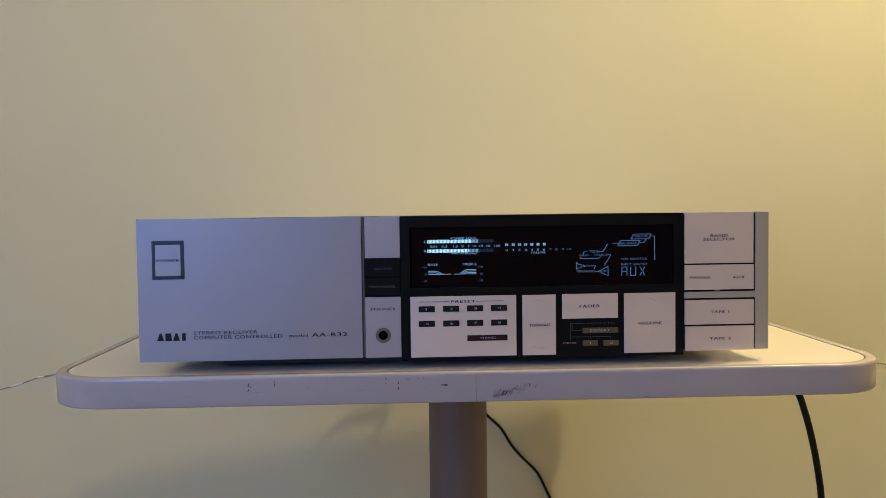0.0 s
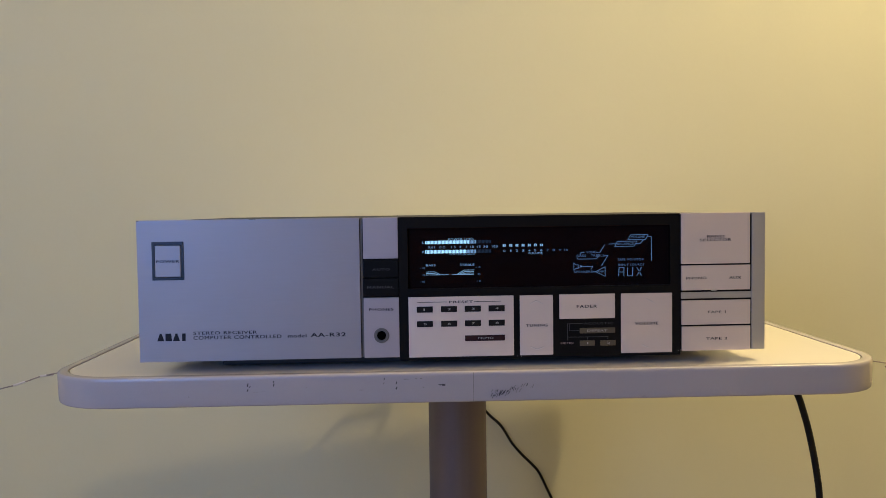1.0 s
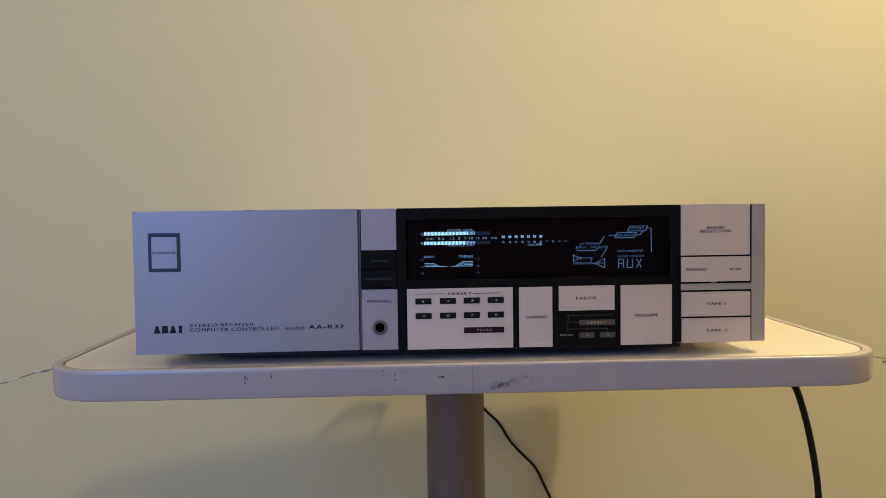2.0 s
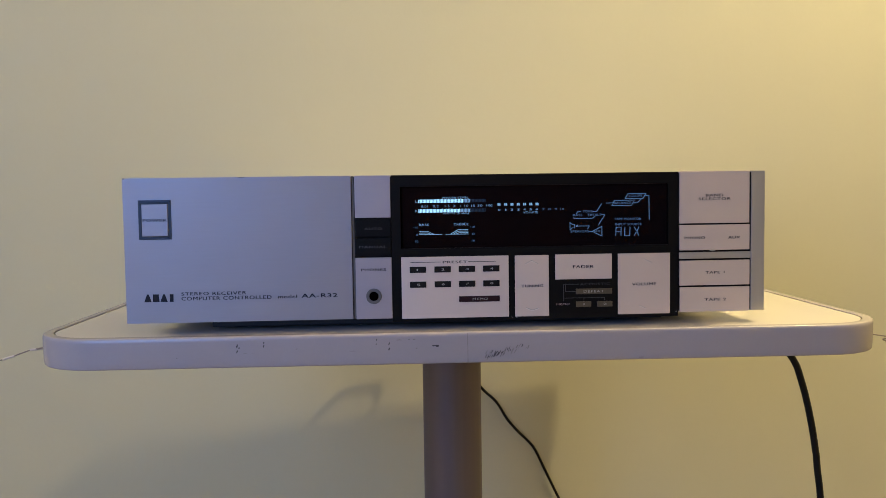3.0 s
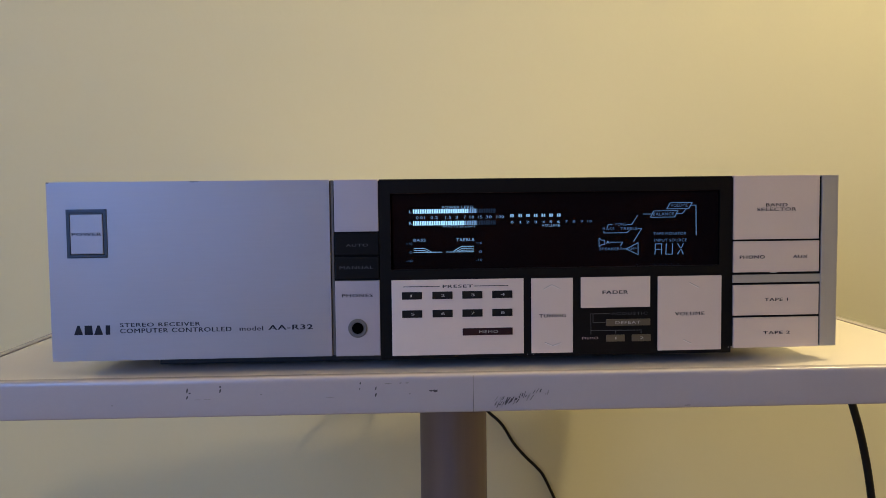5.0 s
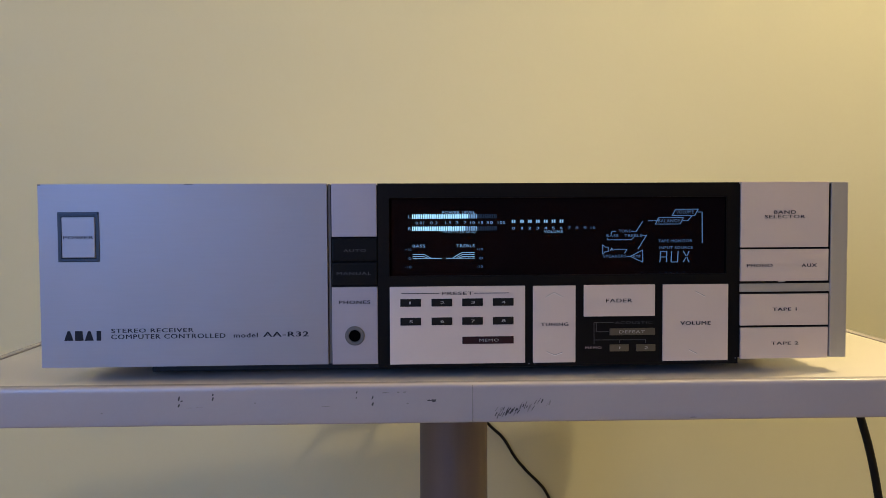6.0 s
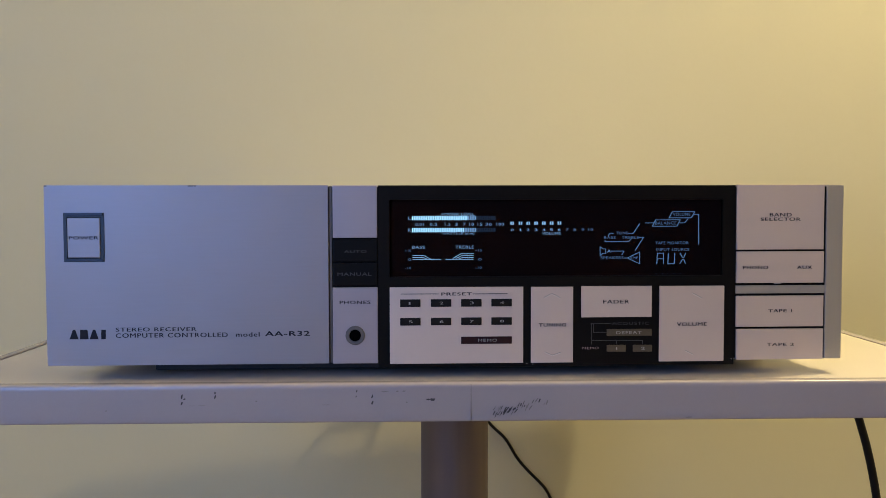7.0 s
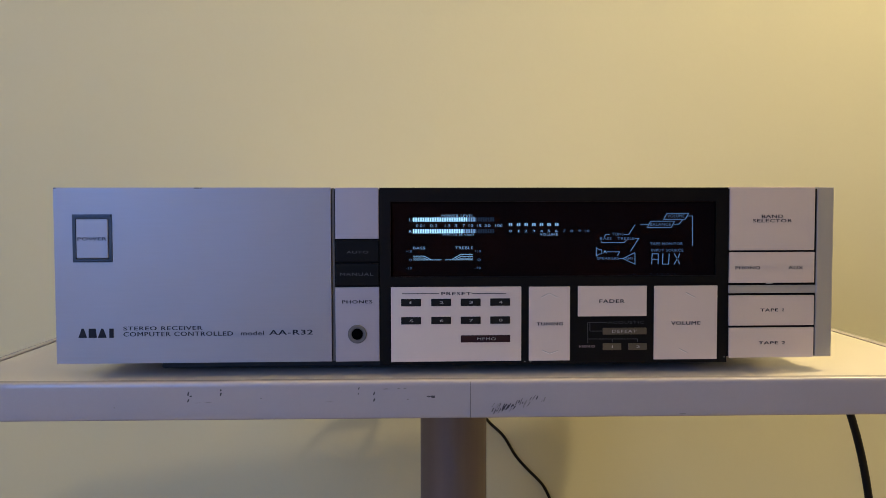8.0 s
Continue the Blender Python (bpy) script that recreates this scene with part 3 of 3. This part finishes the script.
    strokes([[(0.08844, 0.02715), (0.07773, 0.02721), (0.07783, 0.01561)], [(0.07899, 0.02720), (0.07903, 0.02219), (0.08597, 0.02215)], [(0.07781, 0.01765), (0.10656, 0.01746), (0.10658, 0.01573)], [(0.09201, 0.01756), (0.09203, 0.01583)]], 0.0003, 0.0002, PRINT_DIM, unit, "print_line")
    k = part("defeat_key", plate((0.08644, 0.02395, 0.11174, 0.02018), -0.0004, 0.0010, 0.0003), OLIVE, unit, "olive brown key")
    lettering("DEFEAT", (0.09165, 0.02301, 0.10588, 0.02113), -0.00055, PRINT_PALE, k)
    lettering("MEMO", (0.07281, 0.01420, 0.08195, 0.01263), 0.0002, PRINT_ROSE, unit)
    k = part("acoustic_key", plate((0.08653, 0.01504, 0.09711, 0.01127), -0.0004, 0.0010, 0.0003), OLIVE, unit, "olive brown key")
    lettering("1", (0.09158, 0.01410, 0.09221, 0.01237), -0.00055, PRINT_PALE, k)
    k = part("acoustic_key", plate((0.10123, 0.01495, 0.11201, 0.01117), -0.0004, 0.0010, 0.0003), OLIVE, unit, "olive brown key")
    lettering("2", (0.10550, 0.01400, 0.10788, 0.01227), -0.00055, PRINT_PALE, k)

    # right-hand column of selector keys
    part("key_bed", plate((0.15723, 0.10333, 0.21210, 0.00696), 0.0009, 0.0036, 0), BLACK, unit, "black bed behind the keys")
    k = part("band_selector_key", plate((0.15927, 0.10427, 0.20885, 0.06811), -0.0004, 0.0036), BUTTON, unit, "large silver key")
    lettering("BAND", (0.17774, 0.08849, 0.19022, 0.08661), -0.00055, INK, k)
    lettering("SELECTOR", (0.17268, 0.08598, 0.19539, 0.08411), -0.00055, INK, k)
    k = part("phono_aux_key", plate((0.15941, 0.06701, 0.20913, 0.04938), -0.0004, 0.0036), BUTTON, unit, "silver rocker key")
    lettering("PHONO", (0.16293, 0.05902, 0.17732, 0.05713), -0.00055, INK, k)
    lettering("AUX", (0.19384, 0.05896, 0.20237, 0.05707), -0.00055, INK, k)
    k = part("tape_key", plate((0.15950, 0.04212, 0.20933, 0.02473), -0.0004, 0.0036), BUTTON, unit, "silver key")
    lettering("TAPE 1", (0.17776, 0.03454, 0.19126, 0.03280), -0.00055, INK, k)
    k = part("tape_key", plate((0.15981, 0.02346, 0.20940, 0.00617), -0.0004, 0.0036), BUTTON, unit, "silver key")
    lettering("TAPE 2", (0.17714, 0.01554, 0.19260, 0.01379), -0.00055, INK, k)
    part("cross_bar", plate((0.15930, 0.04796, 0.21165, 0.04338), 0.0004, 0.0036, 0.0003), GREY, unit, "silver cross bar")
    part("end_strip", block(0.21040, 0.0, FOOT, 0.2200, 0.0036, TOP, 0.0004), GREY, unit, "silver end strip")
    part("key_tab", plate((0.18133, 0.04938, 0.18518, 0.04859), 0.0008, 0.0030, 0.0001), GREY, unit)
    return unit


receiver = build_receiver()

# ---- cables ----
cable = part("power_cable", tube([(0.2400, 0.235, DESK - 0.0260), (0.3180, 0.229, DESK - 0.0460), (0.3340, 0.226, DESK - 0.0610), (0.3462, 0.225, DESK - 0.0780), (0.3525, 0.225, DESK - 0.0955), (0.3572, 0.225, DESK - 0.1120), (0.3613, 0.225, DESK - 0.1295), (0.3647, 0.225, DESK - 0.1470), (0.3674, 0.225, DESK - 0.1640), (0.3694, 0.225, DESK - 0.1810), (0.3740, 0.225, DESK - 0.2500), (0.3720, 0.240, DESK - 0.4500), (0.3350, 0.260, DESK - 0.7155)], 0.0033), CORD, None, "thick black cable hanging below the table", smooth=True)
tagged(cable, category="cable")
wire = part("speaker_wire", tube([(0.014, 0.600, DESK - 0.060), (0.037, 0.614, DESK - 0.140), (0.071, 0.645, DESK - 0.192), (0.093, 0.644, DESK - 0.214), (0.109, 0.643, DESK - 0.240), (0.124, 0.643, DESK - 0.258), (0.140, 0.642, DESK - 0.274), (0.150, 0.642, DESK - 0.287), (0.165, 0.641, DESK - 0.319), (0.186, 0.640, DESK - 0.363), (0.214, 0.639, DESK - 0.417), (0.241, 0.638, DESK - 0.544), (0.280, 0.634, DESK - 0.717)], 0.0020), CORD, None, "thin wavy black wire hanging behind the table", smooth=True)
tagged(wire, category="wire")
thread = part("thin_wire", tube([(-1.200, 0.450, DESK - 0.250), (-0.800, 0.450, DESK - 0.175), (-0.580, 0.450, DESK - 0.1140), (-0.539, 0.450, DESK - 0.1030), (-0.5254, 0.450, DESK - 0.0998), (-0.5115, 0.450, DESK - 0.0955), (-0.4925, 0.450, DESK - 0.0890), (-0.4856, 0.450, DESK - 0.0876), (-0.4775, 0.450, DESK - 0.0873), (-0.4637, 0.450, DESK - 0.0843), (-0.250, 0.500, DESK - 0.062), (0.000, 0.520, DESK - 0.050), (0.250, 0.500, DESK - 0.050), (0.547, 0.450, DESK - 0.090), (0.564, 0.450, DESK - 0.098), (0.588, 0.450, DESK - 0.110), (0.632, 0.450, DESK - 0.127), (0.900, 0.500, DESK - 0.200), (1.400, 0.500, DESK - 0.300)], 0.0008), TWINE, None, "thin grey wire with white sleeves running behind the table", smooth=True)
for a, b in (((-0.5255, -0.0998), (-0.5115, -0.0955)), ((-0.4925, -0.0889), (-0.4775, -0.0873)), ((-0.5660, -0.1102), (-0.5520, -0.1065))):
    ends = [(a[0], 0.4495, DESK + a[1]), (a[0] * 0.8 + b[0] * 0.2, 0.4494, DESK + a[1] * 0.8 + b[1] * 0.2), (a[0] * 0.2 + b[0] * 0.8, 0.4494, DESK + a[1] * 0.2 + b[1] * 0.8), (b[0], 0.4495, DESK + b[1])]
    part("white_sleeve", tube(ends, 0.0014), STRING, thread, "white plastic sleeve", smooth=True)
tagged(thread, category="wire")
loop = part("looped_cable", tube([(-0.060, 0.440, DESK - 0.0230), (-0.068, 0.520, DESK - 0.034), (-0.080, 0.600, DESK - 0.102), (-0.0731, 0.612, DESK - 0.0874), (-0.0638, 0.612, DESK - 0.0782), (-0.0543, 0.612, DESK - 0.0690), (-0.0448, 0.612, DESK - 0.0627), (-0.0289, 0.612, DESK - 0.0586), (-0.0130, 0.612, DESK - 0.0583), (0.0014, 0.612, DESK - 0.0581), (0.0068, 0.612, DESK - 0.0617), (0.0048, 0.612, DESK - 0.0702), (0.0013, 0.612, DESK - 0.0803), (-0.0036, 0.612, DESK - 0.0891), (-0.007, 0.600, DESK - 0.104), (-0.004, 0.520, DESK - 0.034), (-0.003, 0.440, DESK - 0.0230)], 0.0030), CORD, None, "black cable looped up behind the table's back edge", smooth=True)
tagged(loop, category="cable")
